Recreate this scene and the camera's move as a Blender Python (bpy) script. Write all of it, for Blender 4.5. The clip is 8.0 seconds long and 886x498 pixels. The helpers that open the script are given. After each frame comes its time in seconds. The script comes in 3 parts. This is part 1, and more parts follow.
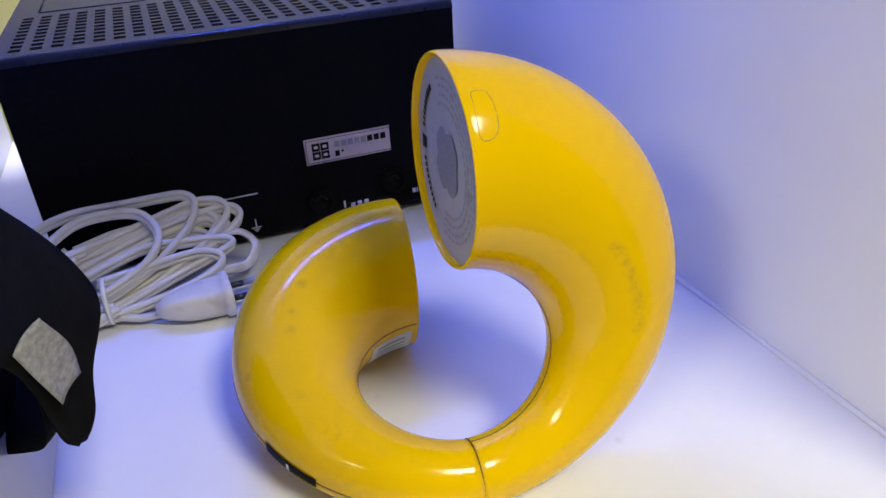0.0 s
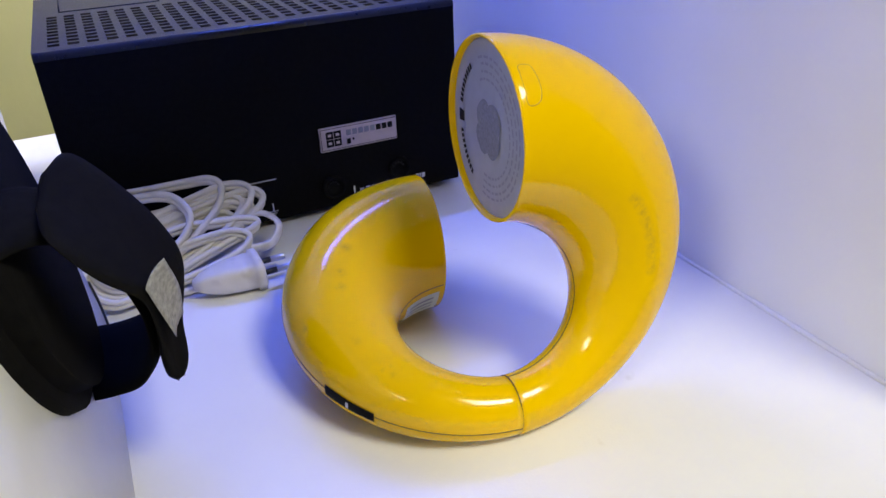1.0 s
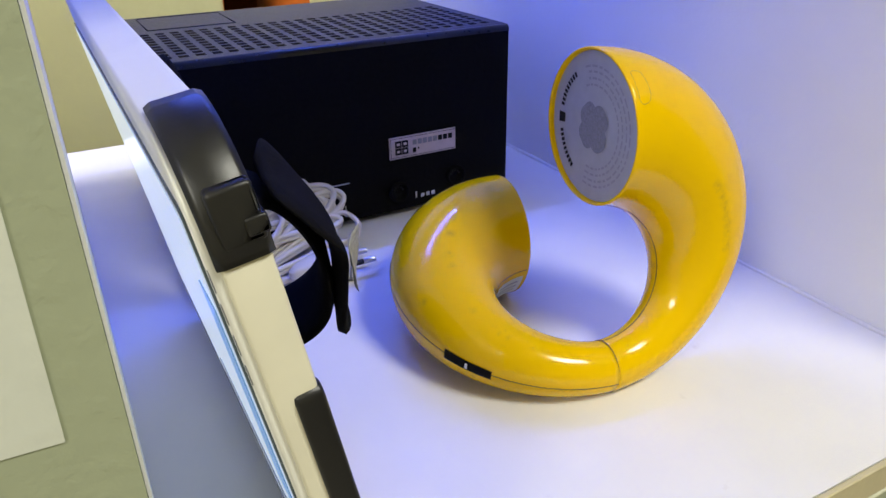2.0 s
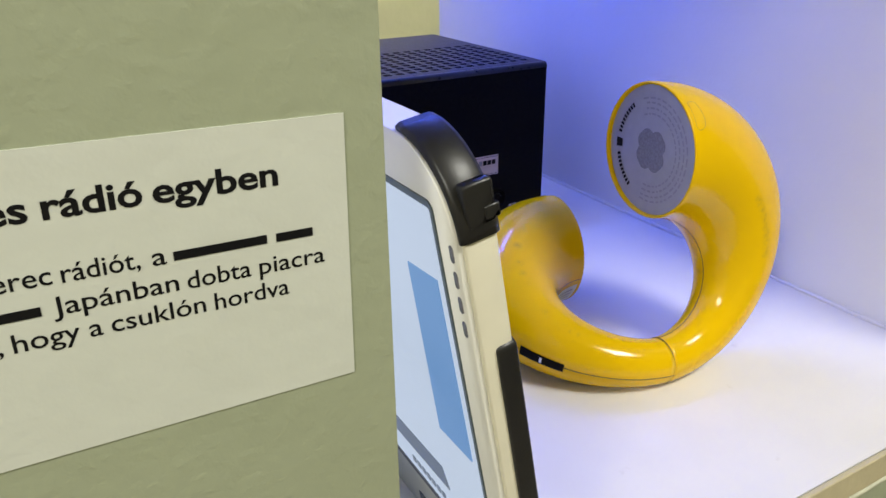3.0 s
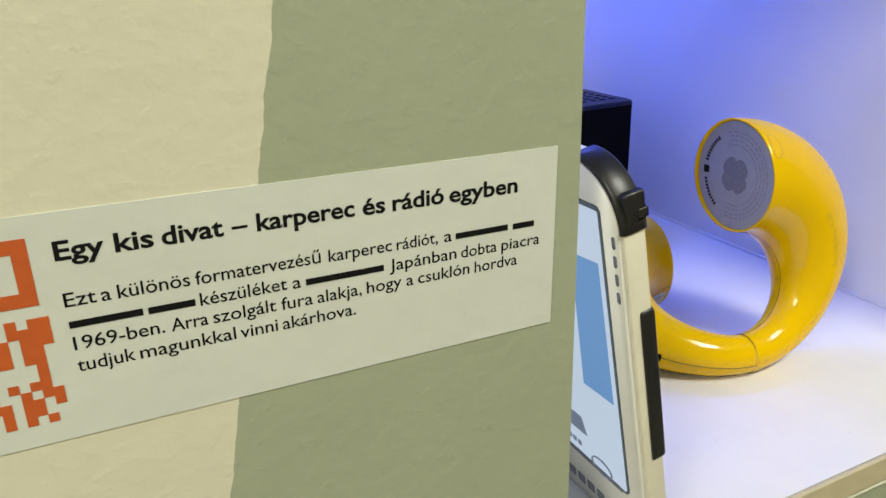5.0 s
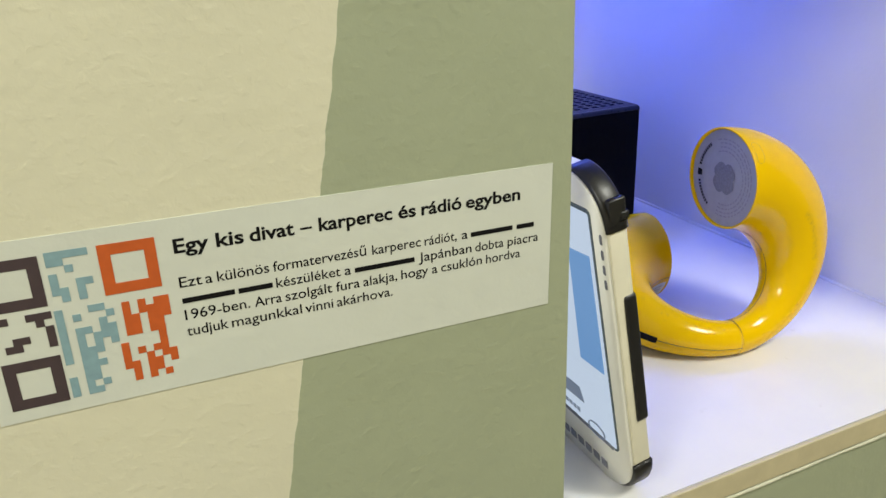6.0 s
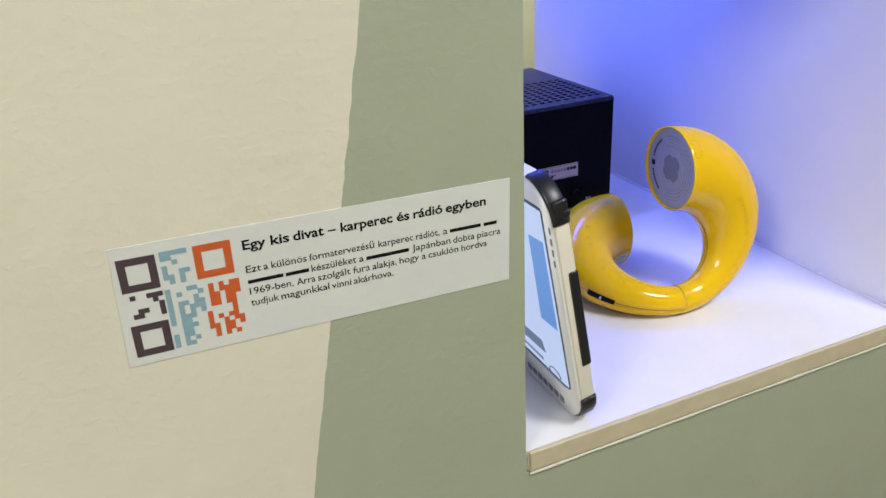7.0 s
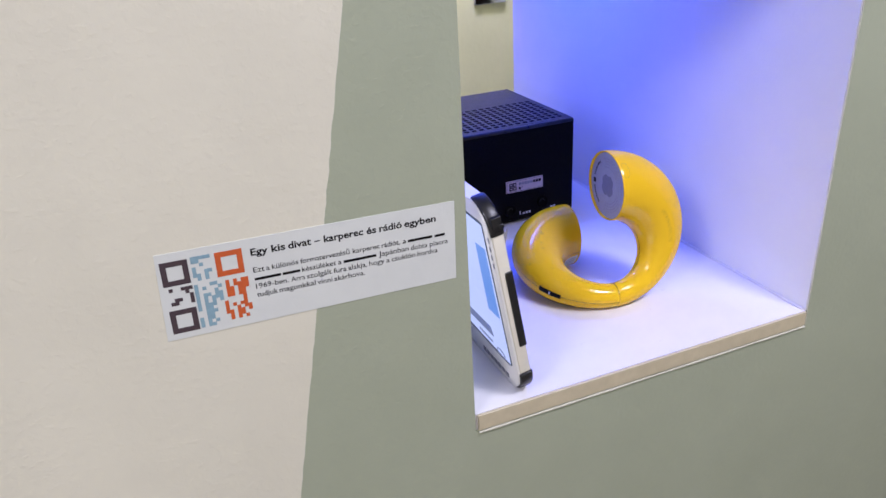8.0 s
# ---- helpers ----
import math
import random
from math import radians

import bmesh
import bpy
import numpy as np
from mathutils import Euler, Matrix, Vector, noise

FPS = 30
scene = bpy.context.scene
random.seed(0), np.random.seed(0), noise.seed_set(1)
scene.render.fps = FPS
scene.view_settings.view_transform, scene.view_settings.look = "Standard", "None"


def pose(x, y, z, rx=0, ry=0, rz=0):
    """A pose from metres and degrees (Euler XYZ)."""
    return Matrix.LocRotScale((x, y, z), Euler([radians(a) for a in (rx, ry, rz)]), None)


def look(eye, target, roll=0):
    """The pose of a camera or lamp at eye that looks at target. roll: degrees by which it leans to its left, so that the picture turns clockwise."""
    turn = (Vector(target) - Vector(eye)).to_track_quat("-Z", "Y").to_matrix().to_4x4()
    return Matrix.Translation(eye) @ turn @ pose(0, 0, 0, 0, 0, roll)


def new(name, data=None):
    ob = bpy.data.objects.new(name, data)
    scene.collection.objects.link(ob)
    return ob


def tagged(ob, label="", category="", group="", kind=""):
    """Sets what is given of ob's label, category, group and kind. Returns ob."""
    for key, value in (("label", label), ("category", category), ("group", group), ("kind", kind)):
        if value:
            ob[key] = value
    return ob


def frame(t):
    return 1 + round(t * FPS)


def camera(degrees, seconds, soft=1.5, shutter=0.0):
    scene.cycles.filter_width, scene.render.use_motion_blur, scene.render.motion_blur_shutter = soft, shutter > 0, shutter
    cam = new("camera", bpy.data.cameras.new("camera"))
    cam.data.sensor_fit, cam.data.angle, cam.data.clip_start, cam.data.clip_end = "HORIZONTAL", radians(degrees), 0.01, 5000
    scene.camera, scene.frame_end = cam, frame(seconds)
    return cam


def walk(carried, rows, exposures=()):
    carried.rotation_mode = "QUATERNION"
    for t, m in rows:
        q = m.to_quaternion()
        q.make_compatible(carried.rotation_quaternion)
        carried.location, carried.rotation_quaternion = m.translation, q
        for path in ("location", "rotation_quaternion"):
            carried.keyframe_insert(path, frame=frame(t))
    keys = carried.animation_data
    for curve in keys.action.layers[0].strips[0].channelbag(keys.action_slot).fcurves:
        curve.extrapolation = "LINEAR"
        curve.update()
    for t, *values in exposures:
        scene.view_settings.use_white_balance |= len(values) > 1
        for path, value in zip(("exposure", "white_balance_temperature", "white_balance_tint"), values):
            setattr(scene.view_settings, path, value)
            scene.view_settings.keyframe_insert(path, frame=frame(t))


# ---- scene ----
cam = camera(61.99, 8.0)
PATH = [
    (0, (0.1342, -0.0807, 0.2202), (0.5870, 1.1423, -0.5209), -3.37),
    (0.5, (0.1151, -0.0980, 0.2211), (0.6091, 1.1166, -0.5076), -3.06),
    (1, (0.0855, -0.1070, 0.2227), (0.6303, 1.0864, -0.5047), -2.62),
    (1.2, (0.0684, -0.1100, 0.2233), (0.6269, 1.0801, -0.4990), -2.26),
    (2.3, (-0.0240, -0.1299, 0.2293), (0.6235, 1.0573, -0.4197), -0.84),
    (2.5, (-0.0402, -0.1328, 0.2315), (0.6158, 1.0565, -0.4051), -0.71),
    (2.7, (-0.0545, -0.1368, 0.2339), (0.6113, 1.0525, -0.3924), -0.58),
    (3, (-0.0673, -0.1432, 0.2369), (0.6075, 1.0492, -0.3737), -0.70),
    (3.5, (-0.0906, -0.1551, 0.2410), (0.5830, 1.0498, -0.3461), -0.81),
    (4, (-0.1116, -0.1670, 0.2465), (0.5416, 1.0550, -0.3281), -1.08),
    (4.5, (-0.1288, -0.1799, 0.2484), (0.4971, 1.0625, -0.3126), -1.44),
    (5, (-0.1449, -0.1964, 0.2583), (0.4492, 1.0666, -0.2912), -2.05),
    (5.2, (-0.1484, -0.2030, 0.2608), (0.4322, 1.0685, -0.2834), -2.18),
    (6.3, (-0.1809, -0.2764, 0.3051), (0.3513, 1.0001, -0.2756), -2.88),
    (6.5, (-0.1896, -0.2962, 0.3238), (0.3296, 0.9783, -0.2729), -3.09),
    (7, (-0.1928, -0.3452, 0.3427), (0.3172, 0.9109, -0.2992), -3.41),
    (7.5, (-0.1990, -0.3962, 0.3717), (0.3086, 0.8546, -0.2824), -3.61),
    (8, (-0.2019, -0.4646, 0.4027), (0.2890, 0.7955, -0.2462), -3.49),
]
walk(cam, [(t, look(eye, target, roll)) for t, eye, target, roll in PATH],
     exposures=[(0, -0.16, 6900, 4), (1, -0.13, 6900, 3), (2.5, -0.13, 6700, 6), (3.5, -0.12, 6600, 7), (5, -0.11, 6650, 4), (6.5, -0.10, 6550, 6), (7, -0.06, 5950, 15), (7.5, -0.05, 5550, 26), (8, -0.05, 5450, 31)])

# ---- light, room and sky ----
world = bpy.data.worlds.new("world")
scene.world = world
world.use_nodes = True
world.node_tree.nodes["Background"].inputs[0].default_value = (0.9, 0.95, 1.0, 1)
world.node_tree.nodes["Background"].inputs[1].default_value = 0.15


def area_lamp(name, eye, target, sx, sy, watts, colour):
    data = bpy.data.lights.new(name, "AREA")
    data.shape, data.size, data.size_y = "RECTANGLE", sx, sy
    data.energy, data.color = watts, colour
    ob = new(name, data)
    ob.matrix_world = look(eye, target)
    return ob


CEIL = 1.35
WARM = (0.99, 0.97, 0.91)
area_lamp("ceiling_lamp", (0.56, -0.78, CEIL - 0.03), (0.56, -0.78, 0), 0.42, 0.42, 25.5, WARM)
area_lamp("ceiling_lamp", (-1.50, -1.05, CEIL - 0.03), (-1.50, -1.05, 0), 0.60, 0.60, 39, WARM)
area_lamp("ceiling_lamp", (0.4, 0.93, CEIL - 0.03), (0.4, 0.93, 0), 0.55, 0.2, 22, WARM)
area_lamp("led_strip_lamp", (0.185, 0.45, 0.465), (0.185, 0.45, 0), 0.30, 0.012, 2.3, (0.070, 0.136, 1.0))

# ---- materials ----


def mat(name, base, rough=0.5, metal=0.0, vary=0.06, scale=40.0, bump=0.0, bump_scale=300.0, second=None, coat=0.0, spots=None):
    m = bpy.data.materials.new(name)
    m.use_nodes = True
    nt = m.node_tree
    b = nt.nodes["Principled BSDF"]
    b.inputs["Roughness"].default_value, b.inputs["Metallic"].default_value = rough, metal
    b.inputs["Coat Weight"].default_value = coat
    b.inputs["Coat Roughness"].default_value = 0.08
    tc = nt.nodes.new("ShaderNodeTexCoord")
    n1 = nt.nodes.new("ShaderNodeTexNoise")
    n1.inputs["Scale"].default_value, n1.inputs["Detail"].default_value = scale, 5
    nt.links.new(tc.outputs["Object"], n1.inputs["Vector"])
    ramp = nt.nodes.new("ShaderNodeValToRGB")
    ramp.color_ramp.elements[0].position, ramp.color_ramp.elements[1].position = 0.3, 0.7
    dark = second or tuple(c * (1 - vary) for c in base)
    ramp.color_ramp.elements[0].color = (*dark, 1)
    ramp.color_ramp.elements[1].color = (*[min(1, c * (1 + vary * 0.5)) for c in base], 1)
    nt.links.new(n1.outputs["Fac"], ramp.inputs["Fac"])
    out = ramp.outputs["Color"]
    if spots:
        colour, sscale, cut, soft = spots
        n2 = nt.nodes.new("ShaderNodeTexNoise")
        n2.inputs["Scale"].default_value, n2.inputs["Detail"].default_value = sscale, 3
        nt.links.new(tc.outputs["Object"], n2.inputs["Vector"])
        mr = nt.nodes.new("ShaderNodeMapRange")
        mr.inputs["From Min"].default_value, mr.inputs["From Max"].default_value = cut, cut + soft
        nt.links.new(n2.outputs["Fac"], mr.inputs["Value"])
        mix = nt.nodes.new("ShaderNodeMix")
        mix.data_type = "RGBA"
        nt.links.new(mr.outputs["Result"], mix.inputs["Factor"])
        nt.links.new(out, mix.inputs["A"])
        mix.inputs["B"].default_value = (*colour, 1)
        out = mix.outputs["Result"]
    nt.links.new(out, b.inputs["Base Color"])
    n3 = nt.nodes.new("ShaderNodeTexNoise")
    n3.inputs["Scale"].default_value, n3.inputs["Detail"].default_value = bump_scale, 4
    nt.links.new(tc.outputs["Object"], n3.inputs["Vector"])
    rr = nt.nodes.new("ShaderNodeMapRange")
    rr.inputs["To Min"].default_value, rr.inputs["To Max"].default_value = rough * 0.85, min(1, rough * 1.2)
    nt.links.new(n3.outputs["Fac"], rr.inputs["Value"])
    nt.links.new(rr.outputs["Result"], b.inputs["Roughness"])
    if bump:
        bp = nt.nodes.new("ShaderNodeBump")
        bp.inputs["Strength"].default_value, bp.inputs["Distance"].default_value = 1.0, bump
        nt.links.new(n3.outputs["Fac"], bp.inputs["Height"])
        nt.links.new(bp.outputs["Normal"], b.inputs["Normal"])
    return m


def wall_paint():
    """Cream and olive emulsion that meet on a slanted painted line, on roughly plastered wall."""
    m = mat("wall_paint", (0.655, 0.635, 0.490), 0.6, vary=0.05, scale=9, bump=0.0003, bump_scale=150)
    nt = m.node_tree
    b = nt.nodes["Principled BSDF"]
    cream = b.inputs["Base Color"].links[0].from_socket
    geo = nt.nodes.new("ShaderNodeNewGeometry")
    sep = nt.nodes.new("ShaderNodeSeparateXYZ")
    nt.links.new(geo.outputs["Position"], sep.inputs["Vector"])
    edge = nt.nodes.new("ShaderNodeTexNoise")
    edge.inputs["Scale"].default_value, edge.inputs["Detail"].default_value = 90, 3
    nt.links.new(geo.outputs["Position"], edge.inputs["Vector"])

    def mathn(op, a, c):
        n = nt.nodes.new("ShaderNodeMath")
        n.operation = op
        for i, v in enumerate((a, c)):
            if isinstance(v, (int, float)):
                n.inputs[i].default_value = v
            else:
                nt.links.new(v, n.inputs[i])
        return n.outputs[0]
    lean = mathn("MULTIPLY", sep.outputs["Z"], 0.2110)
    off = mathn("SUBTRACT", sep.outputs["X"], lean)
    off = mathn("ADD", off, mathn("MULTIPLY", edge.outputs["Fac"], 0.003))
    side = mathn("GREATER_THAN", off, -0.1488)
    olive_n = nt.nodes.new("ShaderNodeTexNoise")
    olive_n.inputs["Scale"].default_value, olive_n.inputs["Detail"].default_value = 14, 5
    nt.links.new(geo.outputs["Position"], olive_n.inputs["Vector"])
    olive = nt.nodes.new("ShaderNodeValToRGB")
    olive.color_ramp.elements[0].color = (0.314, 0.346, 0.236, 1)
    olive.color_ramp.elements[1].color = (0.358, 0.392, 0.274, 1)
    nt.links.new(olive_n.outputs["Fac"], olive.inputs["Fac"])
    mix = nt.nodes.new("ShaderNodeMix")
    mix.data_type = "RGBA"
    nt.links.new(side, mix.inputs["Factor"])
    nt.links.new(cream, mix.inputs["A"])
    nt.links.new(olive.outputs["Color"], mix.inputs["B"])
    nt.links.new(mix.outputs["Result"], b.inputs["Base Color"])
    first = b.inputs["Normal"].links[0].from_socket
    for scale, detail, low, high, depth in ((30, 3, 0.40, 0.75, 0.0003), (200, 3, 0.45, 0.75, 0.00018)):
        lump = nt.nodes.new("ShaderNodeTexNoise")
        lump.inputs["Scale"].default_value, lump.inputs["Detail"].default_value, lump.inputs["Distortion"].default_value = scale, detail, 0.2
        nt.links.new(geo.outputs["Position"], lump.inputs["Vector"])
        span = nt.nodes.new("ShaderNodeMapRange")
        span.interpolation_type = "SMOOTHSTEP"
        span.inputs["From Min"].default_value, span.inputs["From Max"].default_value = low, high
        nt.links.new(lump.outputs["Fac"], span.inputs["Value"])
        rise = nt.nodes.new("ShaderNodeBump")
        rise.inputs["Distance"].default_value, rise.inputs["Strength"].default_value = depth, 0.5
        nt.links.new(span.outputs["Result"], rise.inputs["Height"])
        nt.links.new(first, rise.inputs["Normal"])
        first = rise.outputs["Normal"]
    nt.links.new(first, b.inputs["Normal"])
    return m


WALL = wall_paint()
CREAM = mat("cream_paint", (0.80, 0.765, 0.545), 0.75, vary=0.05, scale=8, bump=0.0006, bump_scale=60)
# cream darkened on purpose so unseen walls bounce less light into the niche
DIMWALL = mat("dimmed_room_paint", (0.50, 0.465, 0.32), 0.7, vary=0.06, scale=8, bump=0.0005, bump_scale=60)
WHITE = mat("white_laminate", (0.75, 0.74, 0.735), 0.32, vary=0.03, scale=25, bump=0.00008, bump_scale=900, spots=((0.62, 0.60, 0.58), 60, 0.72, 0.1))
SIDEWHITE = mat("white_board", (0.79, 0.79, 0.80), 0.55, vary=0.03, scale=12, bump=0.0002, bump_scale=300)
EDGE = mat("edge_band", (0.52, 0.46, 0.30), 0.5, vary=0.08, scale=70, bump=0.0002)
CAULK = mat("caulk", (0.56, 0.56, 0.44), 0.5, vary=0.12, scale=120, bump=0.0008, bump_scale=200)
FLOORM = mat("floor_vinyl", (0.32, 0.29, 0.25), 0.5, vary=0.15, scale=6)
YELLOW = mat("yellow_plastic", (0.755, 0.466, 0.003), 0.11, vary=0.03, scale=30, bump=0.00003, bump_scale=500, coat=0.0, spots=((0.30, 0.21, 0.04), 38, 0.77, 0.10))
YELLOW.node_tree.nodes["Principled BSDF"].inputs["Specular IOR Level"].default_value = 0.30
GREYDISC = mat("grey_disc", (0.36, 0.37, 0.41), 0.45, metal=0.2, vary=0.06, scale=200)
DARKGREY = mat("dark_grey_print", (0.19, 0.195, 0.23), 0.6, vary=0.25, scale=900)
PALEPRINT = mat("pale_grey_print", (0.27, 0.27, 0.31), 0.6, vary=0.1, scale=300)
BLACK = mat("black_plastic", (0.012, 0.012, 0.014), 0.35, vary=0.3, scale=150)
FINELINE = mat("shallow_moulded_line", (0.40, 0.25, 0.006), 0.4, vary=0.1, scale=200)
SEAM = mat("seam_shadow_line", (0.10, 0.055, 0.006), 0.6, vary=0.3, scale=200)
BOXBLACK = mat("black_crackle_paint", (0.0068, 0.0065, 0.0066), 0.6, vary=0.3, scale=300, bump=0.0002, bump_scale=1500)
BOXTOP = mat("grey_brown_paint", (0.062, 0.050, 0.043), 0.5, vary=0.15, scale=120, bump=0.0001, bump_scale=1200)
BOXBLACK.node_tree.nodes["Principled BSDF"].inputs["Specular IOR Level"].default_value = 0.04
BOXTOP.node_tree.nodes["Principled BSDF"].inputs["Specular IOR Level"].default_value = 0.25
GLOSSBLACK = mat("gloss_black_paint", (0.006, 0.006, 0.008), 0.28, vary=0.2, scale=200)
INSIDE = mat("dark_interior", (0.004, 0.004, 0.005), 0.8)
PLATE = mat("aluminium_plate", (0.62, 0.52, 0.50), 0.45, metal=0.15, vary=0.1, scale=150, spots=((0.3, 0.24, 0.22), 250, 0.68, 0.1))
INK = mat("black_ink", (0.006, 0.006, 0.007), 0.6, vary=0.2, scale=400)
INK.node_tree.nodes["Principled BSDF"].inputs["Specular IOR Level"].default_value = 0.15
PALEINK = mat("pale_ink", (0.55, 0.55, 0.58), 0.6, vary=0.3, scale=500)
CORD = mat("white_pvc", (0.66, 0.62, 0.55), 0.45, vary=0.1, scale=60, bump=0.0001, bump_scale=400, spots=((0.42, 0.36, 0.27), 40, 0.62, 0.15))
METAL = mat("steel", (0.55, 0.55, 0.56), 0.3, metal=1.0, vary=0.1, scale=100)
TABWHITE = mat("tablet_white", (0.78, 0.78, 0.74), 0.35, vary=0.03, scale=50)
SCREENRIM = mat("screen_rim", (0.09, 0.12, 0.14), 0.25, vary=0.1, scale=90)
TABSIDE = mat("ivory_side", (0.74, 0.71, 0.58), 0.45, vary=0.05, scale=60)
RUBBER = mat("black_rubber", (0.010, 0.010, 0.011), 0.36, vary=0.2, scale=120, bump=0.00003, bump_scale=900)
NEOPRENE = mat("black_neoprene", (0.0065, 0.0062, 0.0065), 0.9, vary=0.3, scale=200, bump=0.0003, bump_scale=2500)
NEOPRENE.node_tree.nodes["Principled BSDF"].inputs["Specular IOR Level"].default_value = 0.06
WOVEN = mat("grey_woven_label", (0.36, 0.36, 0.36), 0.8, vary=0.35, scale=500, bump=0.0004, bump_scale=2500)
PAPER = mat("label_paper", (0.61, 0.635, 0.575), 0.65, vary=0.03, scale=30, bump=0.0004, bump_scale=110)
BROWNINK = mat("brown_ink", (0.055, 0.035, 0.04), 0.7, vary=0.15, scale=300)
BLUEINK = mat("grey_blue_ink", (0.22, 0.35, 0.40), 0.7, vary=0.1, scale=300)
SIGNORANGE = mat("orange_board", (0.72, 0.155, 0.02), 0.6, vary=0.08, scale=60)
ORANGE = mat("orange_ink", (0.52, 0.095, 0.013), 0.7, vary=0.1, scale=200)


def glow(name, colour, strength):
    m = bpy.data.materials.new(name)
    m.use_nodes = True
    b = m.node_tree.nodes["Principled BSDF"]
    b.inputs["Base Color"].default_value = (*[c * 0.05 for c in colour], 1)
    b.inputs["Roughness"].default_value = 0.12
    b.inputs["Emission Color"].default_value = (*colour, 1)
    b.inputs["Emission Strength"].default_value = strength
    return m


SCREEN = glow("screen_white", (0.68, 0.79, 1.0), 0.74)
SCREENBLUE = glow("screen_blue", (0.17, 0.36, 0.72), 0.75)
SCREENGREY = glow("screen_grey", (0.16, 0.20, 0.29), 0.75)

# ---- mesh helpers ----


def part(name, bm, material, parent=None, label="", smooth=True):
    me = bpy.data.meshes.new(name)
    bmesh.ops.recalc_face_normals(bm, faces=bm.faces)
    for f in bm.faces:
        f.smooth = smooth
    bm.to_mesh(me)
    bm.free()
    me.materials.append(material)
    ob = new(name, me)
    if parent:
        ob.parent = parent
    if label:
        ob["label"] = label
    return ob


def thing(name, label, category, m=None, group="", kind=""):
    ob = new(name)
    if m is not None:
        ob.matrix_world = m
    return tagged(ob, label, category, group, kind)


def box_bm(x0, x1, y0, y1, z0, z1, bevel=0.0, seg=2):
    bm = bmesh.new()
    v = [bm.verts.new((x, y, z)) for z in (z0, z1) for y in (y0, y1) for x in (x0, x1)]
    for q in ((0, 1, 3, 2), (4, 5, 7, 6), (0, 1, 5, 4), (2, 3, 7, 6), (0, 2, 6, 4), (1, 3, 7, 5)):
        bm.faces.new([v[i] for i in q])
    if bevel:
        bmesh.ops.bevel(bm, geom=bm.edges[:], offset=bevel, segments=seg, affect="EDGES", profile=0.5)
    return bm


def grid_bm(rows, close_u=False, close_v=False, bm=None):
    """A surface through rows of points; close_u joins each row's ends, close_v the last row to the first."""
    bm = bm or bmesh.new()
    vs = [[bm.verts.new(p) for p in row] for row in rows]
    n, k = len(vs), len(vs[0])
    for i in range(n if close_v else n - 1):
        for j in range(k if close_u else k - 1):
            bm.faces.new((vs[i][j], vs[i][(j + 1) % k], vs[(i + 1) % n][(j + 1) % k], vs[(i + 1) % n][j]))
    return bm, vs


def tube_bm(pts, radius, sides=10, bm=None, caps=True, flat=1.0):
    """A round cord along points."""
    pts = [Vector(p) for p in pts]
    rows = []
    up = Vector((0.13, 0.21, 0.97)).normalized()
    for i, p in enumerate(pts):
        t = (pts[min(i + 1, len(pts) - 1)] - pts[max(i - 1, 0)]).normalized()
        a = up - t * up.dot(t)
        if a.length < 1e-4:
            a = Vector((1, 0, 0)) - t * t.x
        a.normalize()
        up = a
        b = t.cross(a)
        rows.append([p + radius * (math.cos(q) * a * flat + math.sin(q) * b) for q in (2 * math.pi * k / sides for k in range(sides))])
    bm, vs = grid_bm(rows, close_u=True, bm=bm)
    if caps:
        bm.faces.new(vs[0])
        bm.faces.new(list(reversed(vs[-1])))
    return bm


def spline(ctrl, n=12, closed=False):
    """Catmull-Rom points through the control points."""
    c = [Vector(p) for p in ctrl]
    if closed:
        c = [c[-1]] + c + c[:2]
    else:
        c = [2 * c[0] - c[1]] + c + [2 * c[-1] - c[-2]]
    out = []
    for i in range(1, len(c) - 2):
        for k in range(n):
            t = k / n
            a, b, d, e = c[i - 1], c[i], c[i + 1], c[i + 2]
            out.append(0.5 * (2 * b + (d - a) * t + (2 * a - 5 * b + 4 * d - e) * t * t + (3 * b - a - 3 * d + e) * t ** 3))
    out.append(c[-2])
    return out


def prism_bm(outline, z0, z1, bevel=0.0, seg=3):
    bm = bmesh.new()
    lo = [bm.verts.new((x, y, z0)) for x, y in outline]
    hi = [bm.verts.new((x, y, z1)) for x, y in outline]
    n = len(lo)
    bm.faces.new(list(reversed(lo)))
    bm.faces.new(hi)
    for i in range(n):
        bm.faces.new((lo[i], lo[(i + 1) % n], hi[(i + 1) % n], hi[i]))
    if bevel:
        rim = [e for e in bm.edges if abs(e.verts[0].co.z - e.verts[1].co.z) < 1e-9]
        bmesh.ops.bevel(bm, geom=rim, offset=bevel, segments=seg, affect="EDGES", profile=0.5)
    return bm


def rounded(x0, x1, y0, y1, r, n=8):
    pts = []
    for cx, cy, a in ((x1 - r, y0 + r, -90), (x1 - r, y1 - r, 0), (x0 + r, y1 - r, 90), (x0 + r, y0 + r, 180)):
        for k in range(n + 1):
            q = radians(a + 90 * k / n)
            pts.append((cx + r * math.cos(q), cy + r * math.sin(q)))
    return pts


def structure(name, bm, material, label, category):
    return tagged(part(name, bm, material, smooth=False), label, category, kind="structure")


